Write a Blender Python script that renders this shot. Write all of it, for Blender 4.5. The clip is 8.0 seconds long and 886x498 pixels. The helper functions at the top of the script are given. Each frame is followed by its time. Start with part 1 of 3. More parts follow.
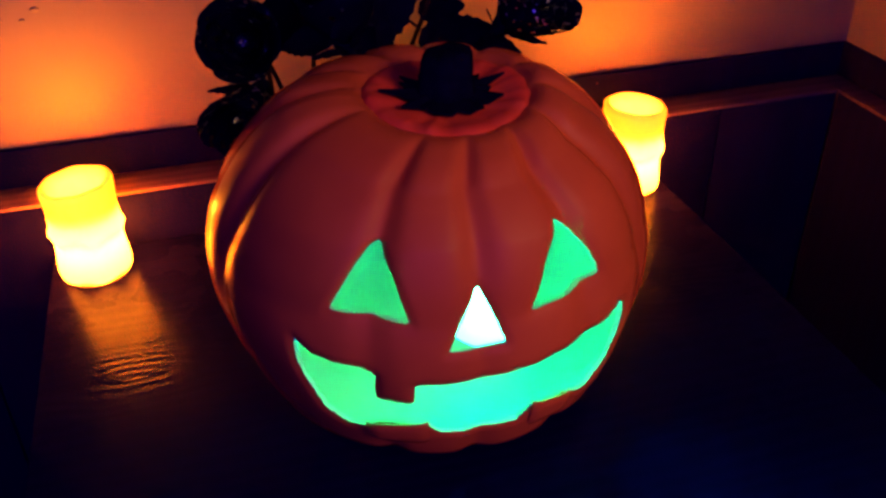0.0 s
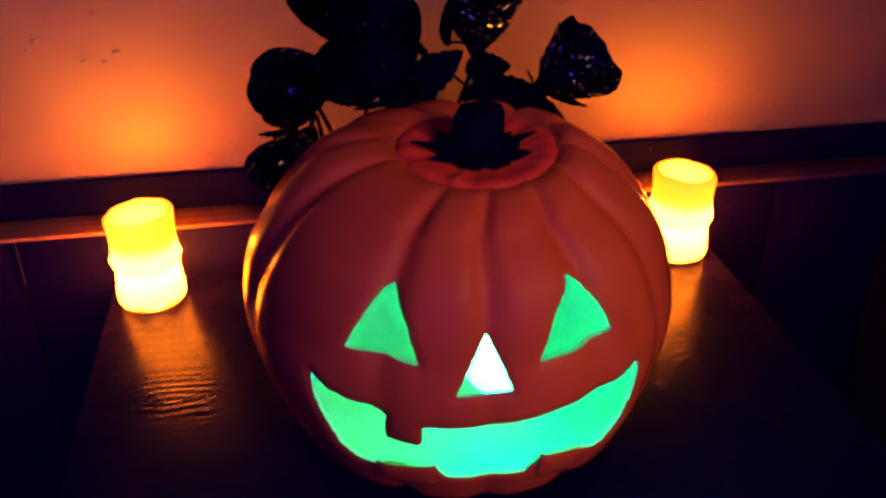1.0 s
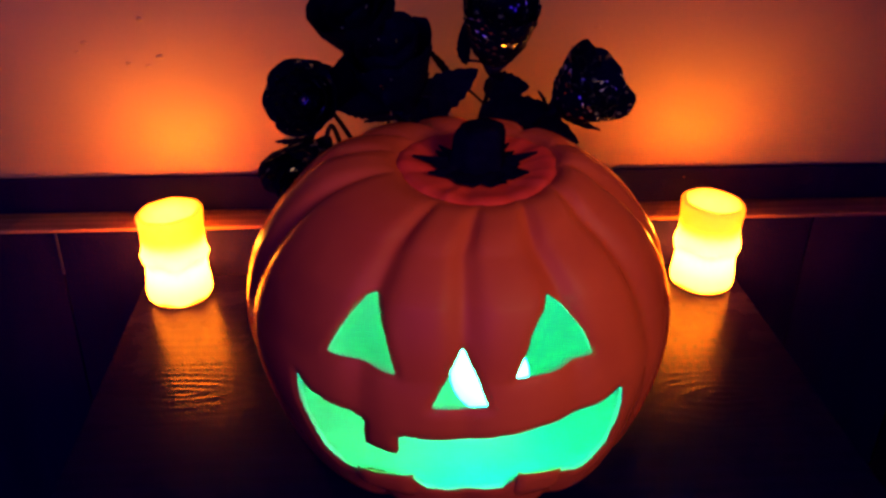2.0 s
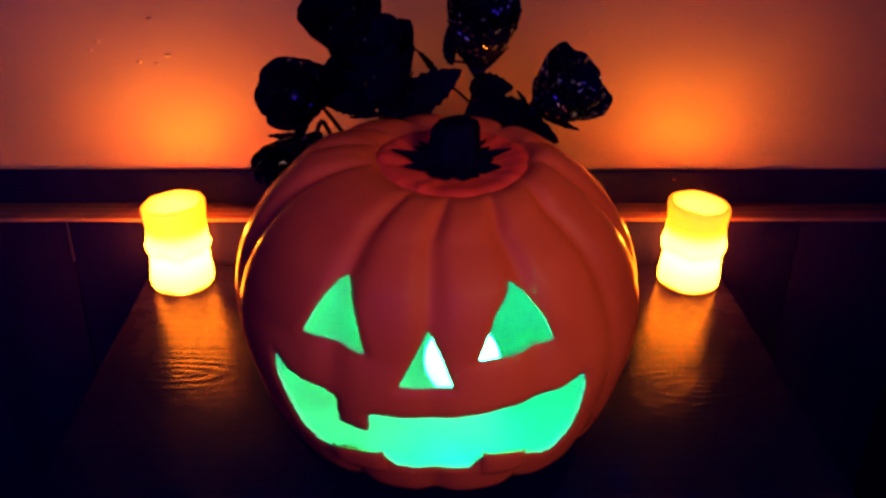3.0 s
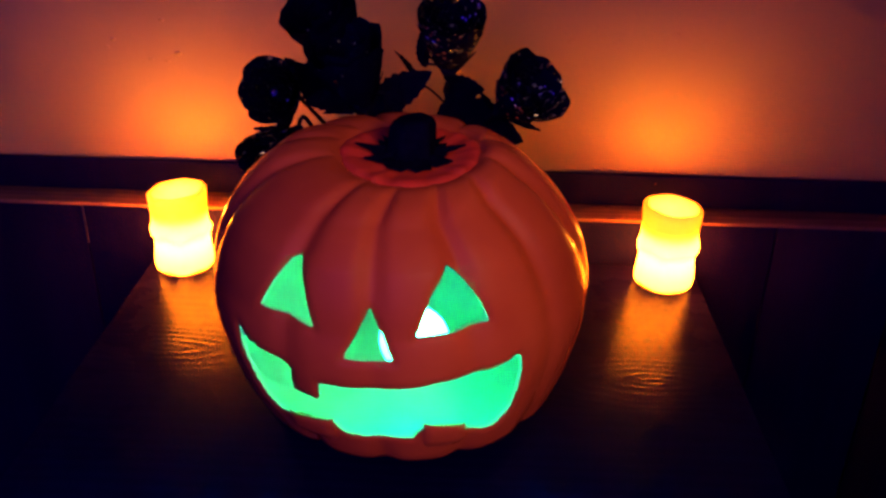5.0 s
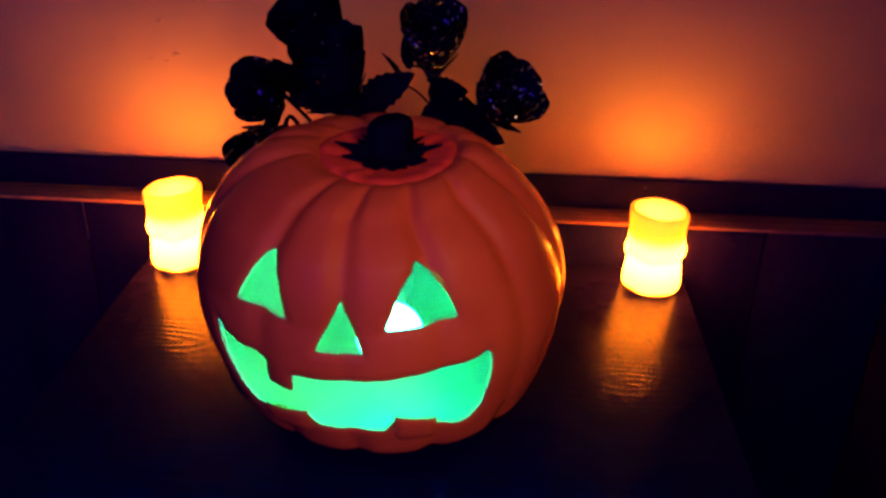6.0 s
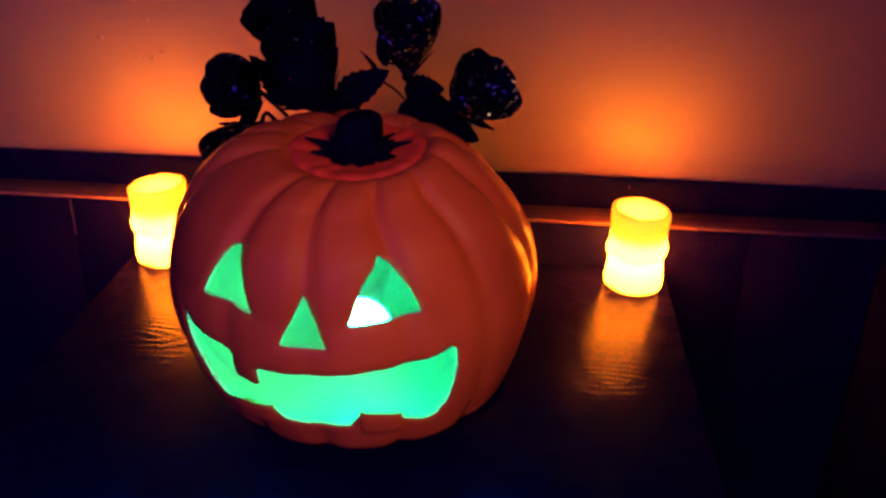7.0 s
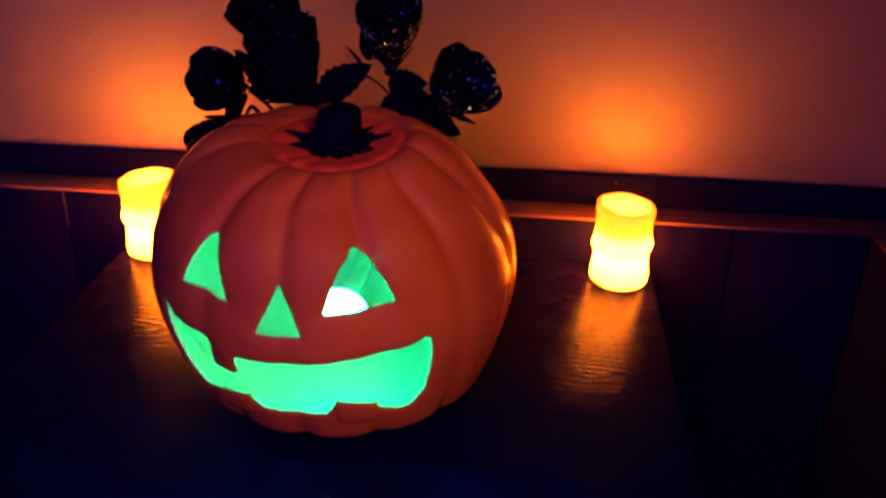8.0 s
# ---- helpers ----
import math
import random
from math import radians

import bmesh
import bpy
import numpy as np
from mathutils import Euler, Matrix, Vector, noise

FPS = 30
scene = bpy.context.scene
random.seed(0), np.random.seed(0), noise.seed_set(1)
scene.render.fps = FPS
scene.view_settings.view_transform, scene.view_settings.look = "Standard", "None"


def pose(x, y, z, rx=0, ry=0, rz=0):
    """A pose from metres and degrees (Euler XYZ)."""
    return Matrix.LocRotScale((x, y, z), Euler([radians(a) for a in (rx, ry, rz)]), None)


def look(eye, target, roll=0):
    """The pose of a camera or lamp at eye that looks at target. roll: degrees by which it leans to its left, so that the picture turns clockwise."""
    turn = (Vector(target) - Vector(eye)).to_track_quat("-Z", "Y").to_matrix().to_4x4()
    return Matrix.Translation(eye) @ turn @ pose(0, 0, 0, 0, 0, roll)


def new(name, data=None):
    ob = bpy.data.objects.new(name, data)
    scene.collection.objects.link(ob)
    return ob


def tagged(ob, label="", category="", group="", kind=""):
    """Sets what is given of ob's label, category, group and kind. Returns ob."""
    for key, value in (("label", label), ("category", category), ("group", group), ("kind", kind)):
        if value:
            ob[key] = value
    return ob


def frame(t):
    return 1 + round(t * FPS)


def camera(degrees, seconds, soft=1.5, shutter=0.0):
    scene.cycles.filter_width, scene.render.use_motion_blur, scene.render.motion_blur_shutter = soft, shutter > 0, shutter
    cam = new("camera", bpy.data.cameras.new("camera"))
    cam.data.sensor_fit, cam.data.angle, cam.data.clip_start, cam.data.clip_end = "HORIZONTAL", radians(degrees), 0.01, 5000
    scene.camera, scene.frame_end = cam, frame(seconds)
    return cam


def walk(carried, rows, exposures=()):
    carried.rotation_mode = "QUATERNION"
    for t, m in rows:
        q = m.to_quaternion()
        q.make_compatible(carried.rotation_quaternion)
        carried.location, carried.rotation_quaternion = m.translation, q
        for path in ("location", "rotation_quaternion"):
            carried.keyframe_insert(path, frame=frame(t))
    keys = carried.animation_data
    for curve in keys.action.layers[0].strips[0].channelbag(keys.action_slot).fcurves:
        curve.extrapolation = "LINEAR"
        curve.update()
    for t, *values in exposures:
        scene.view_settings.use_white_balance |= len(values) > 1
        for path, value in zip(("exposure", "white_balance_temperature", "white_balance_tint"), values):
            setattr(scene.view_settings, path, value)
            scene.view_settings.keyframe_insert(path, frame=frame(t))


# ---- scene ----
cam = camera(52.6, 8.0, soft=2.8)
PATH = [
    (0, (-0.137, -0.499, 0.489), (0.329, 1.113, -0.6), -0.8),
    (0.5, (-0.117, -0.513, 0.489), (0.3, 1.155, -0.533), -0.6),
    (1, (-0.1, -0.529, 0.494), (0.2, 1.189, -0.484), -0.1),
    (1.5, (-0.07, -0.536, 0.496), (0.127, 1.208, -0.462), 0.4),
    (3, (-0.004, -0.583, 0.501), (0.063, 1.186, -0.43), 0.9),
    (3.5, (0.013, -0.608, 0.504), (0.05, 1.165, -0.422), 0.9),
    (4, (0.036, -0.628, 0.508), (0.035, 1.149, -0.41), 1.1),
    (4.5, (0.057, -0.632, 0.512), (0.025, 1.144, -0.407), 1.0),
    (6, (0.116, -0.653, 0.514), (0.011, 1.127, -0.392), 1.2),
    (6.5, (0.14, -0.651, 0.509), (0.001, 1.131, -0.388), 0.8),
    (7, (0.156, -0.654, 0.511), (0.016, 1.126, -0.391), 1.1),
    (7.5, (0.175, -0.66, 0.508), (0.015, 1.121, -0.388), 1.0),
    (8, (0.185, -0.662, 0.508), (0.022, 1.116, -0.392), 1.1),
]
walk(cam, [(t, look(eye, target, roll)) for t, eye, target, roll in PATH])

# white balance and light level stay fixed; only the camera moves
EXPOSURE = 0.0
scene.view_settings.exposure = EXPOSURE

# ---------------------------------------------------------------- light
# saturated blue fill from the world, set to tint the dark parts
world = bpy.data.worlds.new("blue_fill")
world.use_nodes = True
world.node_tree.nodes["Background"].inputs[0].default_value = (0.06, 0.01, 1.0, 1)
world.node_tree.nodes["Background"].inputs[1].default_value = 1.2
scene.world = world


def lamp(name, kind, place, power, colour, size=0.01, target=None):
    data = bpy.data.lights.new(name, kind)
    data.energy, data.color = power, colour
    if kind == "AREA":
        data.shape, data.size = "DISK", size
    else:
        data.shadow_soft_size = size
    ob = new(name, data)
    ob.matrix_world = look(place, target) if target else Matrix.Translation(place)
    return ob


CANDLES = {"left": (-0.2595, 0.293), "right": (0.307, 0.291)}
FLAME = (1.0, 0.228, 0.012)
for cx, cy in CANDLES.values():
    lamp("candle_flame", "POINT", (cx, cy, 0.082), 2.75, FLAME, 0.016)
    lamp("candle_core", "POINT", (cx, cy, 0.035), 15.5, FLAME, 0.008)
LED = (0.034, -0.007, 0.101)
lamp("pumpkin_led", "POINT", (LED[0] + 0.001, LED[1] - 0.007, LED[2] + 0.015), 5.6, (0.010, 1.0, 0.47), 0.006)
# unseen spot, added to brighten the pumpkin's front and kept off the wall
pumpkin_fill_spot = lamp("pumpkin_fill_spot", "SPOT", (0.46, -0.72, 0.58), 22.0, (1.0, 0.48, 0.25), 0.25, (0.02, 0.05, 0.13))
pumpkin_fill_spot.data.spot_size, pumpkin_fill_spot.data.spot_blend = radians(33), 0.9


# ---------------------------------------------------------------- materials
def material(name, base, rough=0.5, metal=0.0, spec=0.5):
    m = bpy.data.materials.new(name)
    m.use_nodes = True
    b = m.node_tree.nodes["Principled BSDF"]
    b.inputs["Base Color"].default_value = (*base, 1)
    b.inputs["Roughness"].default_value = rough
    b.inputs["Metallic"].default_value = metal
    b.inputs["Specular IOR Level"].default_value = spec
    return m


def node(m, kind, **inputs):
    n = m.node_tree.nodes.new(kind)
    for key, value in inputs.items():
        n.inputs[key.replace("_", " ")].default_value = value
    return n


def link(m, a, b):
    m.node_tree.links.new(a, b)


def shader(m):
    return m.node_tree.nodes["Principled BSDF"]


def object_coords(m, scale=(1, 1, 1), turn=(0, 0, 0)):
    c = m.node_tree.nodes.new("ShaderNodeTexCoord")
    p = m.node_tree.nodes.new("ShaderNodeMapping")
    p.inputs["Scale"].default_value = scale
    p.inputs["Rotation"].default_value = turn
    link(m, c.outputs["Object"], p.inputs["Vector"])
    return p.outputs["Vector"]


def mottle(m, coords, scale, colours, detail=4.0, spots=(0.35, 0.65)):
    """Base colour that wanders between two colours."""
    n = node(m, "ShaderNodeTexNoise", Scale=scale, Detail=detail)
    link(m, coords, n.inputs["Vector"])
    r = m.node_tree.nodes.new("ShaderNodeValToRGB")
    r.color_ramp.elements[0].position, r.color_ramp.elements[1].position = spots
    r.color_ramp.elements[0].color, r.color_ramp.elements[1].color = (*colours[0], 1), (*colours[1], 1)
    link(m, n.outputs["Fac"], r.inputs["Fac"])
    link(m, r.outputs["Color"], shader(m).inputs["Base Color"])
    return n


def rough_map(m, coords, scale, low, high):
    n = node(m, "ShaderNodeTexNoise", Scale=scale, Detail=5.0)
    link(m, coords, n.inputs["Vector"])
    r = node(m, "ShaderNodeMapRange", To_Min=low, To_Max=high)
    link(m, n.outputs["Fac"], r.inputs["Value"])
    link(m, r.outputs["Result"], shader(m).inputs["Roughness"])


def relief(m, heights, strength=0.3, distance=0.001):
    """heights: one or more (socket, weight), summed into a bump."""
    total = None
    for socket, weight in heights:
        k = m.node_tree.nodes.new("ShaderNodeMath")
        k.operation = "MULTIPLY"
        k.inputs[1].default_value = weight
        link(m, socket, k.inputs[0])
        if total is None:
            total = k.outputs[0]
        else:
            a = m.node_tree.nodes.new("ShaderNodeMath")
            link(m, total, a.inputs[0])
            link(m, k.outputs[0], a.inputs[1])
            total = a.outputs[0]
    b = node(m, "ShaderNodeBump", Strength=strength, Distance=distance)
    link(m, total, b.inputs["Height"])
    link(m, b.outputs["Normal"], shader(m).inputs["Normal"])


def noise_height(m, coords, scale, detail=4.0):
    n = node(m, "ShaderNodeTexNoise", Scale=scale, Detail=detail)
    link(m, coords, n.inputs["Vector"])
    return n.outputs["Fac"]


def wall_paint():
    m = material("wall_paint", (0.30, 0.25, 0.12), 0.55)
    c = object_coords(m)
    mottle(m, c, 3.0, ((0.27, 0.205, 0.075), (0.32, 0.245, 0.095)))
    relief(m, [(noise_height(m, c, 9, 2), 1.0), (noise_height(m, c, 60, 5), 0.25), (noise_height(m, c, 420, 3), 0.08)], 0.3, 0.005)
    rough_map(m, c, 25, 0.45, 0.7)
    return m


def dark_wood(name, low, high, rough, grain=(2.2, 26.0, 26.0), turn=(0, 0, 0), depth=0.0006, gloss=0.3):
    m = material(name, low, 0.3, 0.0, gloss)
    c = object_coords(m, grain, turn)
    w = node(m, "ShaderNodeTexWave", Scale=0.55, Distortion=6.5, Detail=3.0, Detail_Scale=0.8)
    w.wave_type, w.bands_direction = "BANDS", "Y"
    link(m, c, w.inputs["Vector"])
    n = node(m, "ShaderNodeTexNoise", Scale=3.0, Detail=6.0)
    link(m, c, n.inputs["Vector"])
    mix = m.node_tree.nodes.new("ShaderNodeMath")
    mix.operation = "MULTIPLY"
    link(m, w.outputs["Fac"], mix.inputs[0])
    link(m, n.outputs["Fac"], mix.inputs[1])
    r = m.node_tree.nodes.new("ShaderNodeValToRGB")
    r.color_ramp.elements[0].color, r.color_ramp.elements[1].color = (*low, 1), (*high, 1)
    r.color_ramp.elements[1].position = 0.7
    link(m, mix.outputs[0], r.inputs["Fac"])
    link(m, r.outputs["Color"], shader(m).inputs["Base Color"])
    fine = object_coords(m)
    rough_map(m, fine, 18, rough[0], rough[1])
    relief(m, [(w.outputs["Fac"], 0.6), (n.outputs["Fac"], 0.5)], 0.5, depth)
    return m


def knots(m, centres):
    """Ring-shaped grain, drawn out along x, round each centre; it adds to the bump."""
    bump = next(n for n in m.node_tree.nodes if n.type == "BUMP")
    total = bump.inputs["Height"].links[0].from_socket
    for cx, cy in centres:
        c = m.node_tree.nodes.new("ShaderNodeTexCoord")
        p = m.node_tree.nodes.new("ShaderNodeMapping")
        p.inputs["Location"].default_value, p.inputs["Scale"].default_value = (-cx * 9, -cy * 28, 0), (9, 28, 1)
        link(m, c.outputs["Object"], p.inputs["Vector"])
        w = node(m, "ShaderNodeTexWave", Scale=1.3, Distortion=6.0, Detail=3.0, Detail_Scale=1.0)
        w.wave_type, w.rings_direction = "RINGS", "Z"
        link(m, p.outputs["Vector"], w.inputs["Vector"])
        g = m.node_tree.nodes.new("ShaderNodeTexGradient")
        g.gradient_type = "SPHERICAL"
        half = m.node_tree.nodes.new("ShaderNodeVectorMath")
        half.operation = "SCALE"
        half.inputs["Scale"].default_value = 0.6
        link(m, p.outputs["Vector"], half.inputs[0])
        link(m, half.outputs[0], g.inputs["Vector"])
        k = m.node_tree.nodes.new("ShaderNodeMath")
        k.operation = "MULTIPLY"
        link(m, w.outputs["Fac"], k.inputs[0])
        link(m, g.outputs["Fac"], k.inputs[1])
        a = m.node_tree.nodes.new("ShaderNodeMath")
        a.operation = "MULTIPLY_ADD"
        a.inputs[1].default_value = 3.0
        link(m, k.outputs[0], a.inputs[0])
        link(m, total, a.inputs[2])
        total = a.outputs[0]
    link(m, total, bump.inputs["Height"])


def pumpkin_plastic():
    m = material("pumpkin_plastic", (0.7, 0.09, 0.03), 0.5, 0.0, 0.32)
    c = object_coords(m)
    mottle(m, c, 14, ((0.68, 0.094, 0.028), (0.78, 0.122, 0.033)), 3)
    lw = node(m, "ShaderNodeLayerWeight", Blend=0.5)
    r = node(m, "ShaderNodeMapRange", From_Min=0.45, From_Max=0.9, To_Min=0.52, To_Max=0.2)
    link(m, lw.outputs["Facing"], r.inputs["Value"])
    link(m, r.outputs["Result"], shader(m).inputs["Roughness"])
    relief(m, [(noise_height(m, c, 55, 3), 1.0), (noise_height(m, c, 500, 2), 0.15)], 0.2, 0.001)
    return m


def glitter_black(name, tint, bare):
    """Black petals; bare is the share of them without glitter."""
    m = material(name, tint, 0.6, 0.0, 0.0)
    c = object_coords(m)
    v = node(m, "ShaderNodeTexVoronoi", Scale=330.0)
    link(m, c, v.inputs["Vector"])
    pick = node(m, "ShaderNodeMapRange", From_Min=bare, From_Max=bare + 0.004)
    sep = m.node_tree.nodes.new("ShaderNodeSeparateColor")
    link(m, v.outputs["Color"], sep.inputs[0])
    link(m, sep.outputs[0], pick.inputs["Value"])
    gloss = node(m, "ShaderNodeMapRange", To_Min=0.42, To_Max=0.26)
    link(m, pick.outputs["Result"], gloss.inputs["Value"])
    link(m, gloss.outputs["Result"], shader(m).inputs["Roughness"])
    link(m, pick.outputs["Result"], shader(m).inputs["Metallic"])
    flake = m.node_tree.nodes.new("ShaderNodeMix")
    flake.data_type = "RGBA"
    flake.inputs["A"].default_value = (*tint, 1)
    flake.inputs["B"].default_value = (0.55, 0.62, 0.72, 1)
    link(m, pick.outputs["Result"], flake.inputs["Factor"])
    link(m, flake.outputs["Result"], shader(m).inputs["Base Color"])
    geo = m.node_tree.nodes.new("ShaderNodeNewGeometry")
    tilt = m.node_tree.nodes.new("ShaderNodeVectorMath")
    tilt.operation = "MULTIPLY_ADD"
    tilt.inputs[1].default_value, tilt.inputs[2].default_value = (1.3, 1.3, 1.3), (-0.65, -0.65, -0.65)
    link(m, v.outputs["Color"], tilt.inputs[0])
    flakes = m.node_tree.nodes.new("ShaderNodeVectorMath")
    flakes.operation = "SCALE"
    link(m, tilt.outputs[0], flakes.inputs[0])
    link(m, pick.outputs["Result"], flakes.inputs["Scale"])
    total = m.node_tree.nodes.new("ShaderNodeVectorMath")
    link(m, flakes.outputs[0], total.inputs[0])
    link(m, geo.outputs["Normal"], total.inputs[1])
    unit = m.node_tree.nodes.new("ShaderNodeVectorMath")
    unit.operation = "NORMALIZE"
    link(m, total.outputs[0], unit.inputs[0])
    link(m, unit.outputs[0], shader(m).inputs["Normal"])
    return m


def candle_wax():
    """Ivory wax: light from inside comes through it."""
    m = material("candle_wax", (0.85, 0.72, 0.5), 0.45)
    c = object_coords(m)
    n = mottle(m, c, 60, ((0.80, 0.66, 0.42), (0.88, 0.76, 0.55)), 3)
    relief(m, [(noise_height(m, c, 90, 3), 1.0)], 0.3, 0.001)
    t = node(m, "ShaderNodeBsdfTranslucent", Color=(0.95, 0.72, 0.34, 1))
    mix = node(m, "ShaderNodeMixShader", Fac=0.6)
    out = m.node_tree.nodes["Material Output"]
    link(m, shader(m).outputs[0], mix.inputs[1])
    link(m, t.outputs[0], mix.inputs[2])
    link(m, mix.outputs[0], out.inputs["Surface"])
    return m


def led_glow():
    """Frosted plastic that lets the light inside through."""
    m = material("led_diffuser", (0.8, 0.85, 0.82), 0.4)
    t = node(m, "ShaderNodeBsdfTranslucent", Color=(0.92, 0.95, 0.93, 1))
    mix = node(m, "ShaderNodeMixShader", Fac=0.7)
    link(m, shader(m).outputs[0], mix.inputs[1])
    link(m, t.outputs[0], mix.inputs[2])
    link(m, mix.outputs[0], m.node_tree.nodes["Material Output"].inputs["Surface"])
    return m


PAINT = wall_paint()
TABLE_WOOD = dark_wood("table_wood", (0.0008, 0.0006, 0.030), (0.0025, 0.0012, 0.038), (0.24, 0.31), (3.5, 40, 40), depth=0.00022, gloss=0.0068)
knots(TABLE_WOOD, [(-0.226, 0.115), (0.264, 0.085)])
shader(TABLE_WOOD).inputs["Specular Tint"].default_value = (1.0, 0.7, 0.6, 1)
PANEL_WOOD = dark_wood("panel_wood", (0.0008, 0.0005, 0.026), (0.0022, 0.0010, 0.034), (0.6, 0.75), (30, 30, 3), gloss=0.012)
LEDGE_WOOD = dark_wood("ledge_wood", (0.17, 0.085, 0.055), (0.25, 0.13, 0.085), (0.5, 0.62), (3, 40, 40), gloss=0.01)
FLOOR_WOOD = dark_wood("floor_wood", (0.006, 0.003, 0.03), (0.014, 0.007, 0.04), (0.35, 0.5))
PLASTIC = pumpkin_plastic()
INSIDE = material("pumpkin_inside", (0.35, 0.55, 0.42), 0.6)
mottle(INSIDE, object_coords(INSIDE), 25, ((0.50, 0.55, 0.42), (0.58, 0.60, 0.47)))
RED = material("collar_red", (0.85, 0.05, 0.03), 0.5)
mottle(RED, object_coords(RED), 60, ((0.93, 0.060, 0.030), (0.97, 0.085, 0.040)))
STEM_DARK = material("stem_dark", (0.012, 0.012, 0.01), 0.8, 0.0, 0.0)
mottle(STEM_DARK, object_coords(STEM_DARK), 120, ((0.002, 0.0015, 0.014), (0.004, 0.003, 0.020)))
PETAL = glitter_black("black_glitter_petal", (0.004, 0.003, 0.035), 0.84)
PETAL_PLAIN = glitter_black("black_petal", (0.004, 0.003, 0.035), 0.994)
LEAF = material("black_leaf", (0.007, 0.008, 0.008), 0.75, 0.0, 0.0)
mottle(LEAF, object_coords(LEAF), 90, ((0.003, 0.002, 0.03), (0.007, 0.005, 0.04)))
TWIG = material("black_twig", (0.008, 0.008, 0.007), 0.6, 0.0, 0.0)
mottle(TWIG, object_coords(TWIG), 150, ((0.005, 0.004, 0.02), (0.012, 0.010, 0.03)))
WAX = candle_wax()
GLOW = led_glow()
TIP = material("flame_tip", (0.9, 0.7, 0.4), 0.4)
shader(TIP).inputs["Emission Color"].default_value = (1.0, 0.45, 0.08, 1)
shader(TIP).inputs["Emission Strength"].default_value = 20.0
PUCK = material("led_housing", (0.7, 0.7, 0.68), 0.5)
WHITE = material("ceiling_paint", (0.7, 0.68, 0.65), 0.7)
mottle(WHITE, object_coords(WHITE), 5, ((0.66, 0.64, 0.61), (0.74, 0.72, 0.69)))


# ---------------------------------------------------------------- mesh helpers
def mesh_object(name, bm, mat, parent=None, smooth=40):
    bmesh.ops.recalc_face_normals(bm, faces=bm.faces)
    return plain_object(name, bm, mat, parent, smooth)


def plain_object(name, bm, mat, parent=None, smooth=40):
    if smooth:
        for f in bm.faces:
            f.smooth = True
        for e in bm.edges:
            if len(e.link_faces) == 2 and e.calc_face_angle(0) > radians(smooth):
                e.smooth = False
    me = bpy.data.meshes.new(name)
    bm.to_mesh(me)
    bm.free()
    for one in mat if isinstance(mat, (list, tuple)) else [mat]:
        me.materials.append(one)
    ob = new(name, me)
    ob.parent = parent
    return ob


def part(name, bm, mat, parent, label="", smooth=40):
    return tagged(mesh_object(name, bm, mat, parent, smooth), label)


def box(bm, lo, hi, bevel=0.0):
    verts = bmesh.ops.create_cube(bm, size=1)["verts"]
    for v in verts:
        v.co = [lo[i] + (v.co[i] + 0.5) * (hi[i] - lo[i]) for i in range(3)]
    if bevel:
        bmesh.ops.bevel(bm, geom=list({e for v in verts for e in v.link_edges}), offset=bevel, segments=2, affect="EDGES", profile=0.6)
    return bm


def block(name, lo, hi, mat, parent=None, bevel=0.0, label=""):
    return tagged(mesh_object(name, box(bmesh.new(), lo, hi, bevel), mat, parent), label)


def grid(bm, rows, close_u=True, mat=0, flip=False):
    """Faces between rows of equal length."""
    vs = [[bm.verts.new(p) for p in row] for row in rows]
    for a, b in zip(vs, vs[1:]):
        n = len(a)
        for i in range(n if close_u else n - 1):
            j = (i + 1) % n
            f = bm.faces.new((a[i], a[j], b[j], b[i]) if not flip else (a[i], b[i], b[j], a[j]))
            f.material_index = mat
    return vs


def cap(bm, ring, mat=0):
    f = bm.faces.new(ring)
    f.material_index = mat


def tube(bm, points, radii, sides=8):
    """A tube along points, with a radius for each."""
    rows = []
    side = Vector((0.31, 0.87, 0.37))
    for i, p in enumerate(points):
        p = Vector(p)
        d = (Vector(points[min(i + 1, len(points) - 1)]) - Vector(points[max(i - 1, 0)])).normalized()
        u = (side - d * side.dot(d)).normalized()
        w = d.cross(u)
        rows.append([p + radii[i] * (math.cos(2 * math.pi * k / sides) * u + math.sin(2 * math.pi * k / sides) * w) for k in range(sides)])
    vs = grid(bm, rows)
    cap(bm, list(reversed(vs[0])))
    cap(bm, vs[-1])
    return bm


def glide(points, n):
    """Catmull-Rom curve through points."""
    pts = [Vector(p) for p in points]
    pts = [2 * pts[0] - pts[1], *pts, 2 * pts[-1] - pts[-2]]
    out = []
    for i in range(1, len(pts) - 2):
        for k in range(n):
            t = k / n
            a, b, c, d = pts[i - 1:i + 3]
            out.append(0.5 * (2 * b + (c - a) * t + (2 * a - 5 * b + 4 * c - d) * t * t + (3 * b - a - 3 * c + d) * t ** 3))
    return [*out, pts[-2]]


# ---------------------------------------------------------------- the room
PANEL_Y, UPPER_Y, WALL_Y = 0.335, 0.375, 0.380
LEDGE_Z, BOARD_Z = 0.057, 0.0990
EAST_X, WEST_X, SOUTH_Y = 0.636, -1.9, -1.6
FLOOR_Z, CEILING_Z = -0.46, 1.95
NAIL = (0.302, 0.088)
BLOBS = [(-0.342, 0.246, 0.0032), (-0.350, 0.237, 0.0024), (-0.283, 0.270, 0.0028), (-0.268, 0.231, 0.0036), (-0.281, 0.222, 0.0026), (-0.300, 0.224, 0.0028), (0.187, 0.259, 0.0030), (0.305, 0.269, 0.0026)]

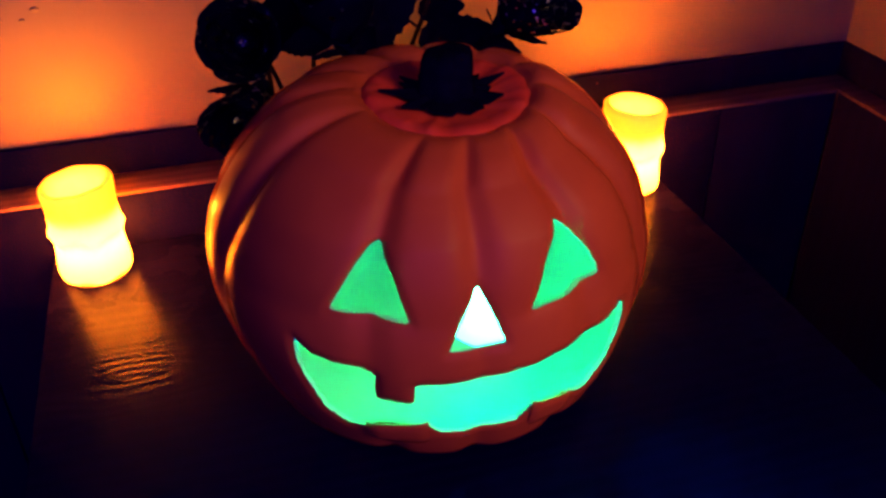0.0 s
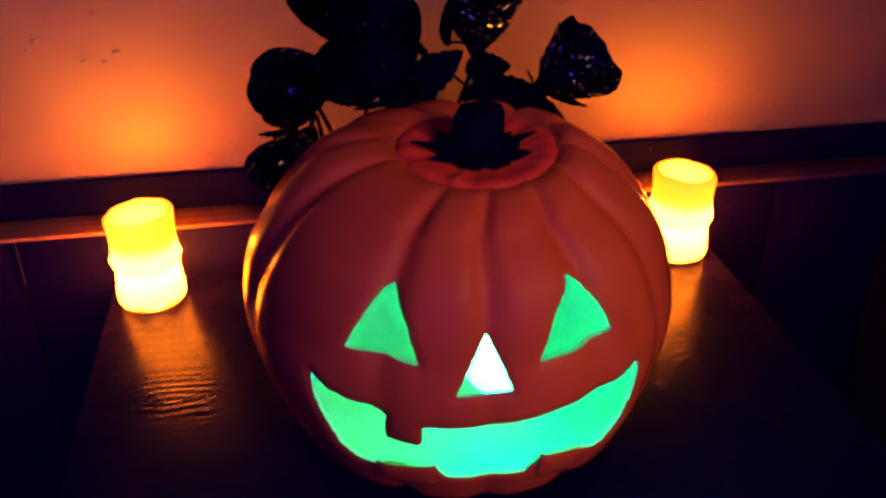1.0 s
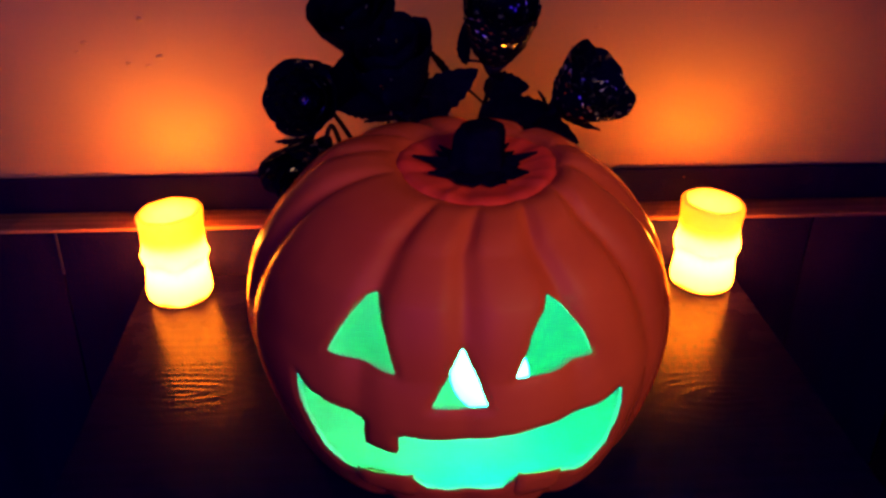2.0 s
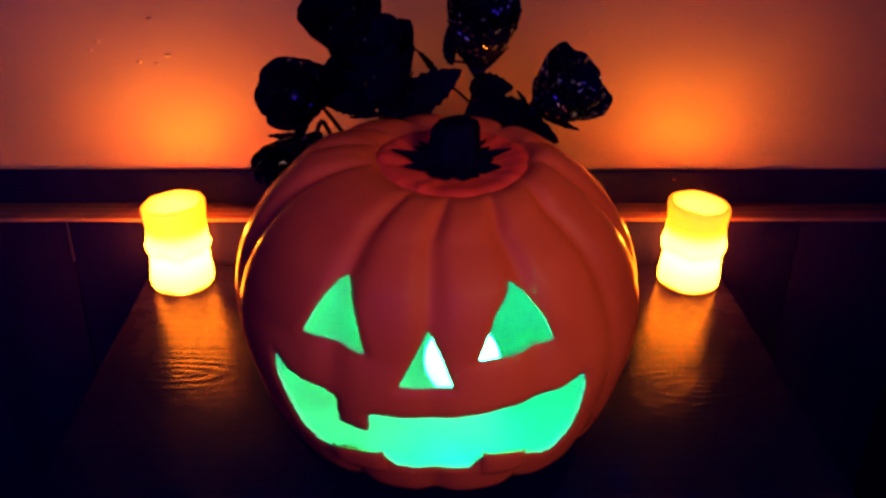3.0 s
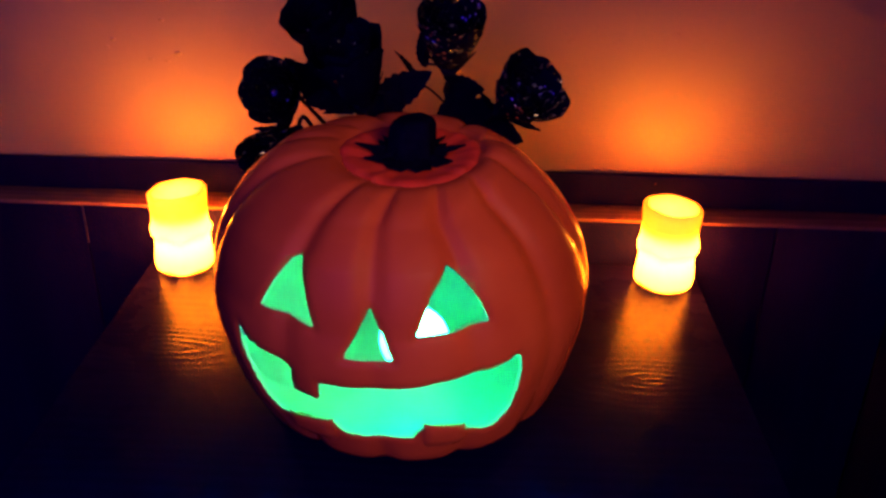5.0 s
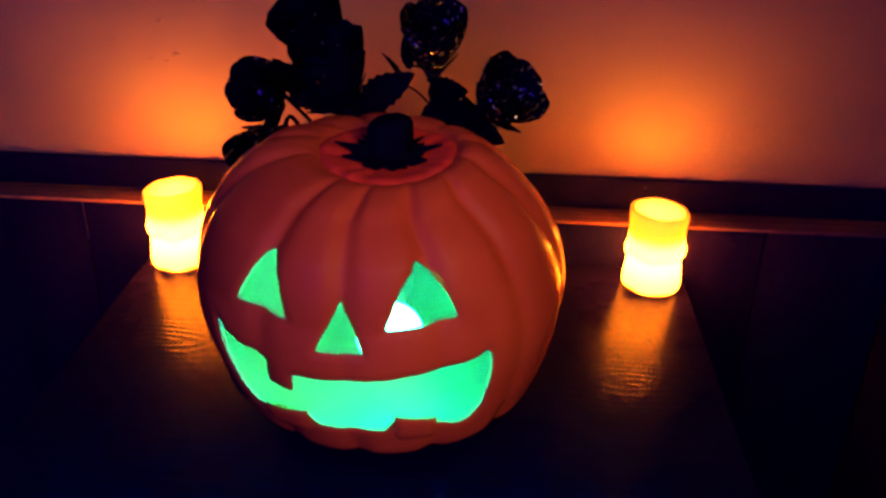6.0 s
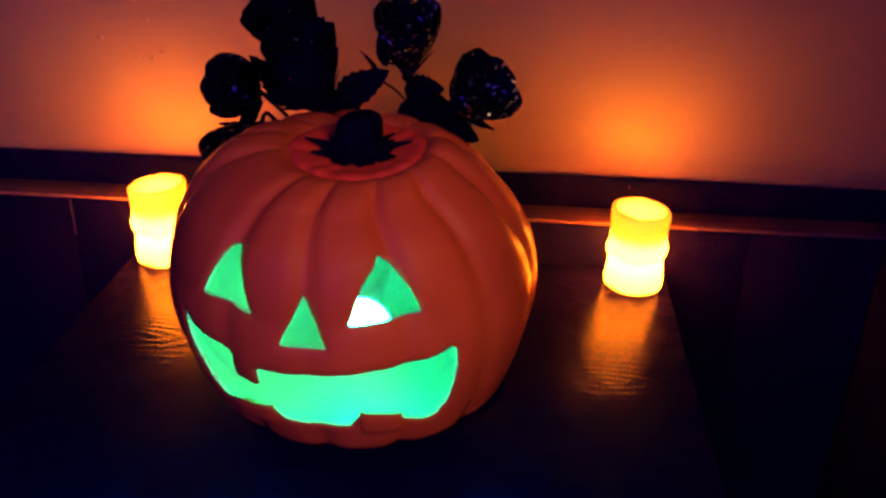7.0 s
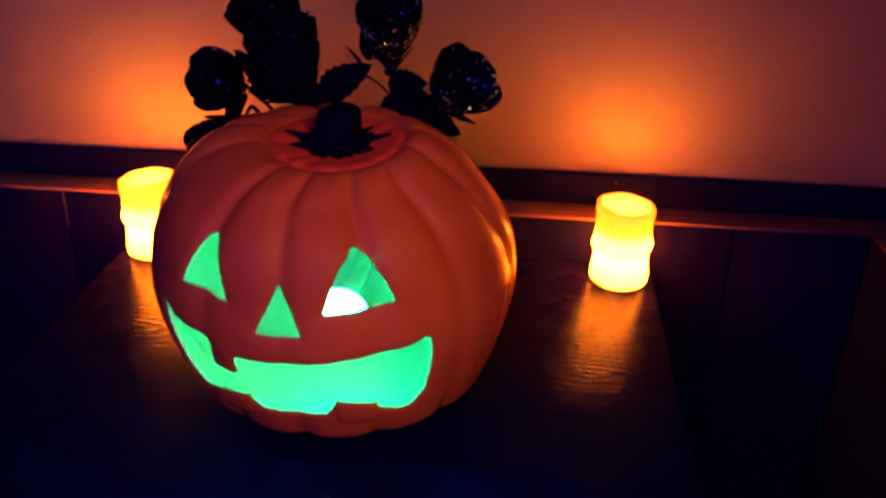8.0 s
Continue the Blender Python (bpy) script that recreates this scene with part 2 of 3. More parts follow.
wall = block("wall_north", (WEST_X - 0.1, WALL_Y, FLOOR_Z), (EAST_X + 0.1, WALL_Y + 0.1, CEILING_Z), PAINT)
NORTH = tagged(wall, "tan painted plaster wall lit orange by candles", "wall", kind="structure")
wall = block("wall_east", (EAST_X, SOUTH_Y, FLOOR_Z), (EAST_X + 0.1, WALL_Y, CEILING_Z), PAINT)
tagged(wall, "tan painted side wall meeting the corner", "wall", kind="structure")
wall = block("wall_west", (WEST_X - 0.1, SOUTH_Y, FLOOR_Z), (WEST_X, WALL_Y, CEILING_Z), PAINT)
tagged(wall, "plain tan painted wall in the dark", "wall", kind="structure")
# its opening is added out of view to admit the blue world light
wall = mesh_object("wall_south", bmesh.new(), PAINT)
bm = bmesh.new()
box(bm, (WEST_X, SOUTH_Y - 0.1, FLOOR_Z), (-1.7, SOUTH_Y, CEILING_Z))
box(bm, (0.4, SOUTH_Y - 0.1, FLOOR_Z), (EAST_X, SOUTH_Y, CEILING_Z))
box(bm, (-1.7, SOUTH_Y - 0.1, FLOOR_Z), (0.4, SOUTH_Y, -0.1))
box(bm, (-1.7, SOUTH_Y - 0.1, 1.75), (0.4, SOUTH_Y, CEILING_Z))
bm.to_mesh(wall.data)
bm.free()
tagged(wall, "plain tan wall with an added opening for blue fill light", "wall", kind="structure")
tagged(block("floor", (WEST_X, SOUTH_Y, FLOOR_Z - 0.1), (EAST_X, WALL_Y, FLOOR_Z), FLOOR_WOOD), "dark wooden floor lost in shadow", "floor", kind="structure")
tagged(block("ceiling", (WEST_X, SOUTH_Y, CEILING_Z), (EAST_X, WALL_Y, CEILING_Z + 0.1), WHITE), "plain pale ceiling", "ceiling", kind="structure")

# dark wooden panelling with a ledge, along the back wall and round the corner
panelling = tagged(new("wall_panelling"), "dark stained wooden panelling with a narrow ledge", "panelling", kind="structure")
joints = [WEST_X, -1.23, -0.393, 0.444, EAST_X - 0.034]
for a, b in zip(joints, joints[1:]):
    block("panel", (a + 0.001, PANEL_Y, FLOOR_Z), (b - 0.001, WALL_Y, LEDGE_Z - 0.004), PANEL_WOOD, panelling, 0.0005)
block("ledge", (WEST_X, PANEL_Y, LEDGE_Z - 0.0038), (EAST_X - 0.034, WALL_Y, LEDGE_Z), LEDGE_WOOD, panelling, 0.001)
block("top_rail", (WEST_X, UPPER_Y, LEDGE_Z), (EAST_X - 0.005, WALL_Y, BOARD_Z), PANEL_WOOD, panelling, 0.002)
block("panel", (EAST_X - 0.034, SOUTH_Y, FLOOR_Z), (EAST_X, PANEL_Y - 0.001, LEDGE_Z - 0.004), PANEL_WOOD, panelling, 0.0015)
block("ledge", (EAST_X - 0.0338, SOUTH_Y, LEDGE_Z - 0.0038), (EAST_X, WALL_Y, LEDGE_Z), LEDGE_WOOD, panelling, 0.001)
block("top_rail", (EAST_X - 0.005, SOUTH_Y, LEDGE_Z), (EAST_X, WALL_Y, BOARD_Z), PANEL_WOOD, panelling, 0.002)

# a paler strip laid on as the panel joint's highlight, a nail in the rail, and blobs of old paint on the wall
block("joint_highlight", (-0.3945, PANEL_Y - 0.0012, 0.002), (-0.3922, PANEL_Y + 0.001, 0.052), FLOOR_WOOD, panelling, 0.0004, "paler strip standing in for the joint's highlight")
bm = bmesh.new()
bmesh.ops.create_uvsphere(bm, u_segments=12, v_segments=8, radius=0.0013, matrix=Matrix.Translation((NAIL[0], UPPER_Y, NAIL[1])) @ Matrix.Diagonal((1, 0.5, 1, 1)))
part("nail_head", bm, LEDGE_WOOD, panelling, "small pale nail head")
for bx, bz, size in BLOBS:
    bm = bmesh.new()
    bmesh.ops.create_uvsphere(bm, u_segments=16, v_segments=10, radius=size, matrix=Matrix.Translation((bx, WALL_Y, bz)) @ Matrix.Diagonal((1.2, 0.3, 0.8, 1)))
    part("paint_blob", bm, PAINT, NORTH)

# ---------------------------------------------------------------- the table
TABLE = (-0.303, 0.349, -0.24, PANEL_Y - 0.004)
table = tagged(new("side_table"), "small dark glossy wooden table against the panelling", "table")
table.location = (0, 0, FLOOR_Z)


def table_part(name, lo, hi, bevel):
    o = block(name, lo, hi, TABLE_WOOD, table, bevel)
    o.location = (0, 0, -FLOOR_Z)
    return o


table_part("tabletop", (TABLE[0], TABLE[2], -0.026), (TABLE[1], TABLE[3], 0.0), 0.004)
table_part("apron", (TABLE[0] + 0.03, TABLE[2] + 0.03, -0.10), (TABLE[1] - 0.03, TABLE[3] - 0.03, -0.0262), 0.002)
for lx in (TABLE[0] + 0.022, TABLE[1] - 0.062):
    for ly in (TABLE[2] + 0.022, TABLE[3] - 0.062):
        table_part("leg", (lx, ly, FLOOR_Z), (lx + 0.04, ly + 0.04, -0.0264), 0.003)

# ---------------------------------------------------------------- the pumpkin
PUMP = Vector((0.0182, 0.0781, 0.0))
FACE = radians(-6.3)
PROFILE = [(0.0, 0.0), (0.087, 0.0), (0.116, 0.003), (0.1365, 0.014), (0.1485, 0.036), (0.1590, 0.066), (0.1675, 0.105), (0.1670, 0.138), (0.1575, 0.172),
           (0.1395, 0.204), (0.1190, 0.229), (0.0980, 0.2455), (0.0800, 0.2515), (0.0660, 0.2505), (0.0520, 0.2430), (0.0300, 0.2370), (0.0, 0.2360)]
CROWN = Vector((0.0085, -0.0245, 0.0))
GROOVES = [3, 30, 57, 86, 116, 147, 178, 207, 235, 262, 292, 338, 363]


LEFT_EYE = [(-22.2, 0.2030), (-24.6, 0.1985), (-27.8, 0.1826), (-31.5, 0.1565), (-21.5, 0.1552), (-12.6, 0.1527), (-16.4, 0.1796)]
RIGHT_EYE = [(26.2, 0.2050), (30.4, 0.1923), (33.8, 0.1753), (35.5, 0.1566), (24.6, 0.1523), (14.4, 0.1510), (19.7, 0.184)]
NOSE = [(2.5, 0.1740), (-1.3, 0.1511), (-4.8, 0.1314), (2.3, 0.1306), (8.5, 0.1319), (5.9, 0.1525)]
MOUTH_TOP = [(-40.6, 0.1285), (-36.4, 0.1200), (-31.6, 0.1175), (-26.2, 0.1170), (-22.9, 0.1135), (-21.3, 0.1090), (-21.9, 0.0999), (-22.2, 0.0878), (-19.5, 0.0853),
             (-14.0, 0.0857), (-13.0, 0.0896), (-12.6, 0.1041), (-10.1, 0.1060), (-4.3, 0.1060), (2.8, 0.1063), (9.8, 0.1080), (18.2, 0.1113), (25.6, 0.1138),
             (33.6, 0.1157), (39.8, 0.1183), (43.1, 0.1225)]
MOUTH_LOW = [(44.6, 0.1190), (45.2, 0.1040), (44.9, 0.0842), (43.9, 0.0640), (40.4, 0.0500), (36.3, 0.0474), (29.5, 0.0518), (28.0, 0.0585), (20.9, 0.0632), (16.4, 0.0640),
             (15.1, 0.0585), (13.2, 0.0512), (6.6, 0.0503), (-1.7, 0.0491), (-7.5, 0.0513), (-9.7, 0.0573), (-10.1, 0.0612), (-15.8, 0.0620), (-25.9, 0.0540),
             (-27.3, 0.0519), (-31.8, 0.0519), (-37.0, 0.0636), (-39.0, 0.0860), (-40.6, 0.1062)]
MOUTH = MOUTH_TOP + MOUTH_LOW
EDGES = [(radians(a[0]) * 0.16, a[1], radians(b[0]) * 0.16, b[1]) for o in (LEFT_EYE, RIGHT_EYE, NOSE, MOUTH) for a, b in zip(o, o[1:] + o[:1])]


def rib(deg):
    """0 in the middle of a rib, 1 in a groove."""
    deg %= 360
    deg += 360 if deg < GROOVES[0] else 0
    for a, b in zip(GROOVES, GROOVES[1:]):
        if a <= deg <= b:
            edge = min(deg - a, b - deg)
            return 0.68 * math.exp(-(edge / 4.2) ** 2) + 0.32 * (1 - 2 * edge / (b - a)) ** 2
    return 0.0


def lip(deg, z):
    """How far the surface sinks towards the edge of the nearest opening."""
    if abs(deg) > 56 or not 0.03 < z < 0.22:
        return 0.0
    x, best = radians(deg) * 0.16, 1.0
    for ax, az, bx, bz in EDGES:
        if min(ax, bx) - 0.008 < x < max(ax, bx) + 0.008 and min(az, bz) - 0.008 < z < max(az, bz) + 0.008:
            dx, dz = bx - ax, bz - az
            t = max(0, min(1, ((x - ax) * dx + (z - az) * dz) / (dx * dx + dz * dz)))
            best = min(best, math.hypot(x - ax - t * dx, z - az - t * dz))
    return 0.0022 * max(0, 1 - best / 0.0065) ** 2


def shell_rows(inset, columns, steps):
    curve = glide([(r, 0, z) for r, z in PROFILE], steps)[1:-1]
    rows = []
    for i, p in enumerate(curve):
        a, b = curve[max(i - 1, 0)], curve[min(i + 1, len(curve) - 1)]
        d = (b - a).normalized()
        r, z = p.x - inset * d.z, p.z + inset * d.x
        row = []
        for k in range(columns):
            phi = 360 * k / columns
            fade = min(1, max(0, (p.x - 0.03) / 0.06))
            depth = (0.0029 + 0.0048 * max(0, min(1, (p.z - 0.135) / 0.07)) + 0.0035 * max(0, 1 - p.z / 0.05)) * fade * rib(phi)
            rr = max(r - depth - lip((phi + 180) % 360 - 180, z), 0.0005)
            row.append(place(radians(phi) + FACE, rr, z - 0.5 * depth * max(0, d.x * -1)))
        rows.append(row)
    return rows


def place(ang, r, z):
    """A point of the pumpkin: it leans a little sideways, and its upper part forwards."""
    s = max(0, min(1, (z - 0.15) / 0.1))
    crown = max(0, min(1, (0.1 - r) / 0.04)) if z > 0.2 else 0
    x = r * math.sin(ang) - 0.0076 * (z / 0.25 - 0.4) + 0.012 * crown
    y = -r * math.cos(ang) - 0.0283 * s + 0.003 * crown
    return Vector((x, y, z + min(0, 0.15 * (y + 0.0253)) * max(0, min(1, (z - 0.2) / 0.04))))


def spot(deg, z, r):
    return place(radians(deg) + FACE, r, z)


def soften(corners, radius=0.11, n=3):
    """Rounds the corners of an outline given in degrees and metres."""
    out = []
    m = len(corners)
    for i in range(m):
        p, a, b = (Vector(corners[k % m]) for k in (i, i - 1, i + 1))
        la, lb = (a - p), (b - p)
        for q in range(n + 1):
            t = q / n
            s, e = p + la * min(radius, 0.45), p + lb * min(radius, 0.45)
            out.append(s * (1 - t) ** 2 + p * 2 * t * (1 - t) + e * t * t)
    return out


def cutter(outline):
    bm = bmesh.new()
    pts = soften(outline)
    rows = [[spot(p[0], p[1], r) for p in pts] for r in (0.085, 0.12, 0.155, 0.22)]
    vs = grid(bm, rows)
    bmesh.ops.holes_fill(bm, edges=[e for e in bm.edges if len(e.link_faces) == 1])
    bmesh.ops.triangulate(bm, faces=[f for f in bm.faces if len(f.verts) > 4])
    for f in bm.faces:
        f.material_index = 1
    return mesh_object("cutter", bm, [PLASTIC, INSIDE], None, 0)


def carved_shell():
    bm = bmesh.new()
    rows = shell_rows(0.0, 420, 10)
    vs = grid(bm, rows, mat=0)
    cap(bm, vs[0])
    cap(bm, list(reversed(vs[-1])))
    rows = shell_rows(0.0034, 240, 6)
    vs = grid(bm, rows, mat=1, flip=True)
    cap(bm, list(reversed(vs[0])), 1)
    cap(bm, vs[-1], 1)
    ob = plain_object("raw_shell", bm, [PLASTIC, INSIDE], None, 0)
    tools = [cutter(o) for o in (LEFT_EYE, RIGHT_EYE, NOSE, MOUTH)]
    for t in tools:
        mod = ob.modifiers.new("cut", "BOOLEAN")
        mod.operation, mod.object, mod.solver = "DIFFERENCE", t, "EXACT"
    bpy.context.view_layer.update()
    me = bpy.data.meshes.new_from_object(ob.evaluated_get(bpy.context.evaluated_depsgraph_get()))
    for o in (ob, *tools):
        bpy.data.objects.remove(o)
    bm = bmesh.new()
    bm.from_mesh(me)
    return bm


pumpkin = tagged(new("jack_o_lantern"), "orange plastic jack-o-lantern glowing green from inside, on the table", "pumpkin")
pumpkin.location = PUMP
tagged(plain_object("shell", carved_shell(), [PLASTIC, INSIDE], pumpkin, 35), "ribbed orange plastic shell with carved face")

# two blunt lower teeth, a little proud of the lip
for name, a0, a1, z0, z1 in (("tooth", -26.2, -10.2, 0.0590, 0.0665), ("tooth", 16.2, 28.6, 0.0692, 0.0634)):
    bm = bmesh.new()
    rows = []
    for v in range(9):
        top = v / 8
        ring = []
        for face, order in ((0.0050, range(11)), (0.0006, range(10, -1, -1))):
            for u in order:
                q = u / 10
                z = 0.038 + top * (z0 + (z1 - z0) * q - 0.038)
                r = float(np.interp(z, (0.014, 0.036, 0.066, 0.105), (0.1385, 0.1495, 0.159, 0.1675))) - 0.0015
                soft = 0.0022 * max(0, abs(2 * q - 1) - 0.75) * 4 + 0.0022 * max(0, top - 0.8) * 5 + 0.004 * max(0, 0.3 - top) * 3
                ring.append(spot(a0 + (a1 - a0) * q, z - (0.0 if face > 0.001 else 0.0045 * top), r + face - (soft if face > 0.001 else 0)))
        rows.append(ring)
    vs = grid(bm, rows)
    cap(bm, list(reversed(vs[0])))
    cap(bm, vs[-1])
    part(name, bm, PLASTIC, pumpkin, "", 50)

# red sunken collar round the stem
def crown(x, y, z):
    """A point round the stem, where the top slopes down towards the front."""
    return (CROWN.x + x, CROWN.y + y, z + min(0, 0.15 * y))


bm = bmesh.new()
rnd = random.Random(11)
pleats = [(n, rnd.uniform(0, 6.28), rnd.uniform(0.5, 1.0)) for n in (7, 11, 13, 18)]
rows = []
for i, (r, z) in enumerate([(0.0600, 0.2438), (0.0580, 0.2466), (0.0545, 0.2482), (0.0500, 0.2480), (0.0450, 0.2464), (0.0380, 0.2440), (0.0300, 0.2422), (0.0200, 0.2412), (0.0080, 0.2410)]):
    row = []
    for k in range(144):
        a = 2 * math.pi * k / 144
        fold = sum(w * (1 - 2 * abs(math.sin(0.5 * n * a + p))) for n, p, w in pleats) / 2.4
        rr = r + 0.0014 * fold * (0.3 if i < 2 else 1.0 if i < 6 else 0.0)
        row.append(crown(rr * math.sin(a), -rr * math.cos(a), z + 0.0016 * fold * (0.0 if i < 1 else 0.5 if i < 2 else 1.0 if i < 6 else 0.2)))
    rows.append(row)
vs = grid(bm, rows)
low = grid(bm, [[(v.co.x, v.co.y, v.co.z - 0.0008) for v in vs[0]], [crown(0.03 * math.sin(2 * math.pi * k / 144), -0.03 * math.cos(2 * math.pi * k / 144), 0.2385) for k in range(144)]])
for k in range(144):
    bm.faces.new((vs[0][k], vs[0][(k + 1) % 144], low[0][(k + 1) % 144], low[0][k]))
cap(bm, vs[-1])
cap(bm, list(reversed(low[-1])))
part("collar", bm, RED, pumpkin, "crumpled bright red collar")

# dark star-shaped calyx and stem
bm = bmesh.new()
tips = [0.029, 0.034, 0.030, 0.040, 0.031, 0.046, 0.033, 0.040, 0.030, 0.036, 0.031, 0.038, 0.034, 0.047, 0.032, 0.041, 0.029, 0.033]
star = []
rnd = random.Random(5)
for k, tip in enumerate(tips):
    a = 2 * math.pi * k / len(tips) - math.pi / 2 + rnd.uniform(-0.07, 0.07)
    b = a + math.pi / len(tips) + rnd.uniform(-0.04, 0.04)
    star.append((tip * math.cos(a), tip * math.sin(a), 0.2445 + (tip - 0.02) * 0.16))
    notch = 0.0275 - 0.004 * math.sin(b) + rnd.uniform(-0.001, 0.002)
    star.append((notch * math.cos(b), notch * math.sin(b), 0.2445))
top = [bm.verts.new(crown(x, y, z + 0.0012)) for x, y, z in star]
bot = [bm.verts.new(crown(x, y, z - 0.0006)) for x, y, z in star]
mid_t, mid_b = bm.verts.new(crown(0, 0, 0.247)), bm.verts.new(crown(0, 0, 0.2425))
for k in range(len(star)):
    j = (k + 1) % len(star)
    bm.faces.new((top[k], top[j], mid_t))
    bm.faces.new((bot[j], bot[k], mid_b))
    bm.faces.new((bot[k], bot[j], top[j], top[k]))
part("calyx", bm, STEM_DARK, pumpkin, "jagged black star of sepals")
bm = bmesh.new()
rows = []
for z, r in [(0.2425, 0.0225), (0.2465, 0.0205), (0.252, 0.0195), (0.260, 0.0189), (0.267, 0.0182), (0.2712, 0.0162), (0.2732, 0.0120), (0.2728, 0.005)]:
    row = []
    for k in range(60):
        a = 2 * math.pi * k / 60
        rr = r * (1 + 0.05 * math.cos(6 * a + 20 * z))
        x, y, q = crown(rr * math.cos(a) + (z - 0.2425) * 0.06, 0.003 + rr * math.sin(a), z)
        row.append((x, y, z + 0.05 * (z - 0.2425) * math.cos(a)))
    rows.append(row)
vs = grid(bm, rows)
cap(bm, list(reversed(vs[0])))
cap(bm, vs[-1])
part("stem", bm, STEM_DARK, pumpkin, "ridged black stem")

# lamp unit inside
light_unit = tagged(new("led_light"), "round glowing green bulb on a white arm inside the pumpkin", "lamp")
light_unit.location = LED
bm = bmesh.new()
tube(bm, glide([(0, 0.028, 0), (0, 0.06, -0.002), (0, 0.12, -0.006), (-0.01, 0.246, -0.01)], 5), [0.009] * 16, 16)
part("arm", bm, PUCK, light_unit)
bm = bmesh.new()
bmesh.ops.create_uvsphere(bm, u_segments=32, v_segments=18, radius=0.029, matrix=Matrix.Diagonal((1, 1, 0.94, 1)))
part("bulb", bm, GLOW, light_unit, "glowing green bulb")


# ---------------------------------------------------------------- the candles
def candle(place, seed, turn):
    """A hollow wax pillar with a melted rim and a band of drips."""
    rnd = random.Random(seed)
    waves = [(rnd.randint(2, 7), rnd.uniform(0, 6.28), rnd.uniform(0.4, 1)) for _ in range(5)]

    def wob(a):
        return sum(w * math.sin(n * a + p) for n, p, w in waves) / 2.2

    n = 96
    thing = tagged(new("led_candle"), "glowing yellow wax pillar candle with melted drips on the table", "candle", "candles beside the pumpkin")
    thing.matrix_world = pose(place[0], place[1], 0, 0, 0, turn)
    bm = bmesh.new()
    rows = []
    base = [(0.0, 0.0335), (0.003, 0.0355), (0.008, 0.0362), (0.016, 0.0356), (0.026, 0.0343), (0.036, 0.0332), (0.041, 0.0330), (0.046, 0.0330), (0.050, 0.0330),
            (0.054, 0.0330), (0.058, 0.0330), (0.064, 0.0328), (0.072, 0.0330), (0.080, 0.0336), (0.087, 0.0344), (0.0915, 0.0345), (0.0935, 0.0330)]
    for z, r in base:
        row = []
        for k in range(n):
            a = 2 * math.pi * k / n
            drop = 0.047 + 0.0045 * wob(a)
            r2 = 0.935 * r
            bulge = 0.0042 * math.exp(-((z - drop) / 0.0055) ** 2) + 0.0012 * max(0, min(1, (z - drop) / 0.01))
            rim = (0.0009 * wob(a + 1) + 0.0022 * math.cos(a)) * max(0, (z - 0.06) / 0.034)
            row.append(((r2 + bulge) * math.cos(a), (r2 + bulge) * math.sin(a), 1.035 * z + rim))
        rows.append(row)
    for r, z in [(0.0282, 0.0940), (0.0262, 0.0915), (0.0250, 0.084), (0.0240, 0.070), (0.0232, 0.058), (0.0205, 0.0535), (0.012, 0.0525), (0.003, 0.0525)]:
        rows.append([(r * math.cos(2 * math.pi * k / n), r * math.sin(2 * math.pi * k / n),
                      1.035 * z + (0.0009 * wob(2 * math.pi * k / n + 1) + 0.0022 * math.cos(2 * math.pi * k / n)) * max(0, (z - 0.06) / 0.034)) for k in range(n)])
    hollow = [[(r * math.cos(2 * math.pi * k / n), r * math.sin(2 * math.pi * k / n), z + ragged * wob(2 * math.pi * k / n))
               for k in range(n)] for r, z, ragged in [(0.0240, 0.0110, 0.003), (0.0270, 0.0100, 0.003), (0.0285, 0.0, 0.0)]]
    vs = grid(bm, hollow + rows)
    cap(bm, list(reversed(vs[0])))
    cap(bm, vs[-1])
    part("wax", bm, WAX, thing)
    bm = bmesh.new()
    rows = [[(r * math.cos(2 * math.pi * k / 16), r * math.sin(2 * math.pi * k / 16), z) for k in range(16)]
            for r, z in [(0.0045, 0.0526), (0.0058, 0.056), (0.0045, 0.059), (0.0022, 0.0615), (0.0006, 0.0625)]]
    vs = grid(bm, rows)
    cap(bm, list(reversed(vs[0])))
    cap(bm, vs[-1])
    part("flame_tip", bm, TIP, thing, "glowing amber flame-shaped tip")
    return thing


candle(CANDLES["left"], 3, 10)
candle(CANDLES["right"], 8, 160)


# ---------------------------------------------------------------- the roses
def petal(bm, length, width, curl, lift, turn, cup, thick=0.0006):
    """One cupped petal, standing at the flower's base, opening outwards."""
    rows = []
    nu, nv = 8, 7
    for v in range(nv + 1):
        s = v / nv
        w = width * (0.35 + 0.65 * math.sin(math.pi * min(1, 0.12 + 0.62 * s))) * (1 - 0.25 * max(0, s - 0.8) / 0.2)
        out = cup * math.sin(s * math.pi * 0.62) + lift * s * s + curl * max(0, s - 0.72) * 2.2
        z = length * (s - 0.5 * curl * 20 * max(0, s - 0.8) ** 2)
        row = []
        for u in range(nu + 1):
            q = u / nu * 2 - 1
            ang = q * w / max(0.006, out + 0.004)
            ang = max(-1.5, min(1.5, ang))
            rr = out + 0.002
            wave = 0.0012 * math.sin(5 * q + turn * 3) * s
            row.append((rr * math.cos(ang + turn), rr * math.sin(ang + turn), z - 0.0045 * q * q * s + wave))
        rows.append(row)
    vs = grid(bm, rows, close_u=False)
    return vs


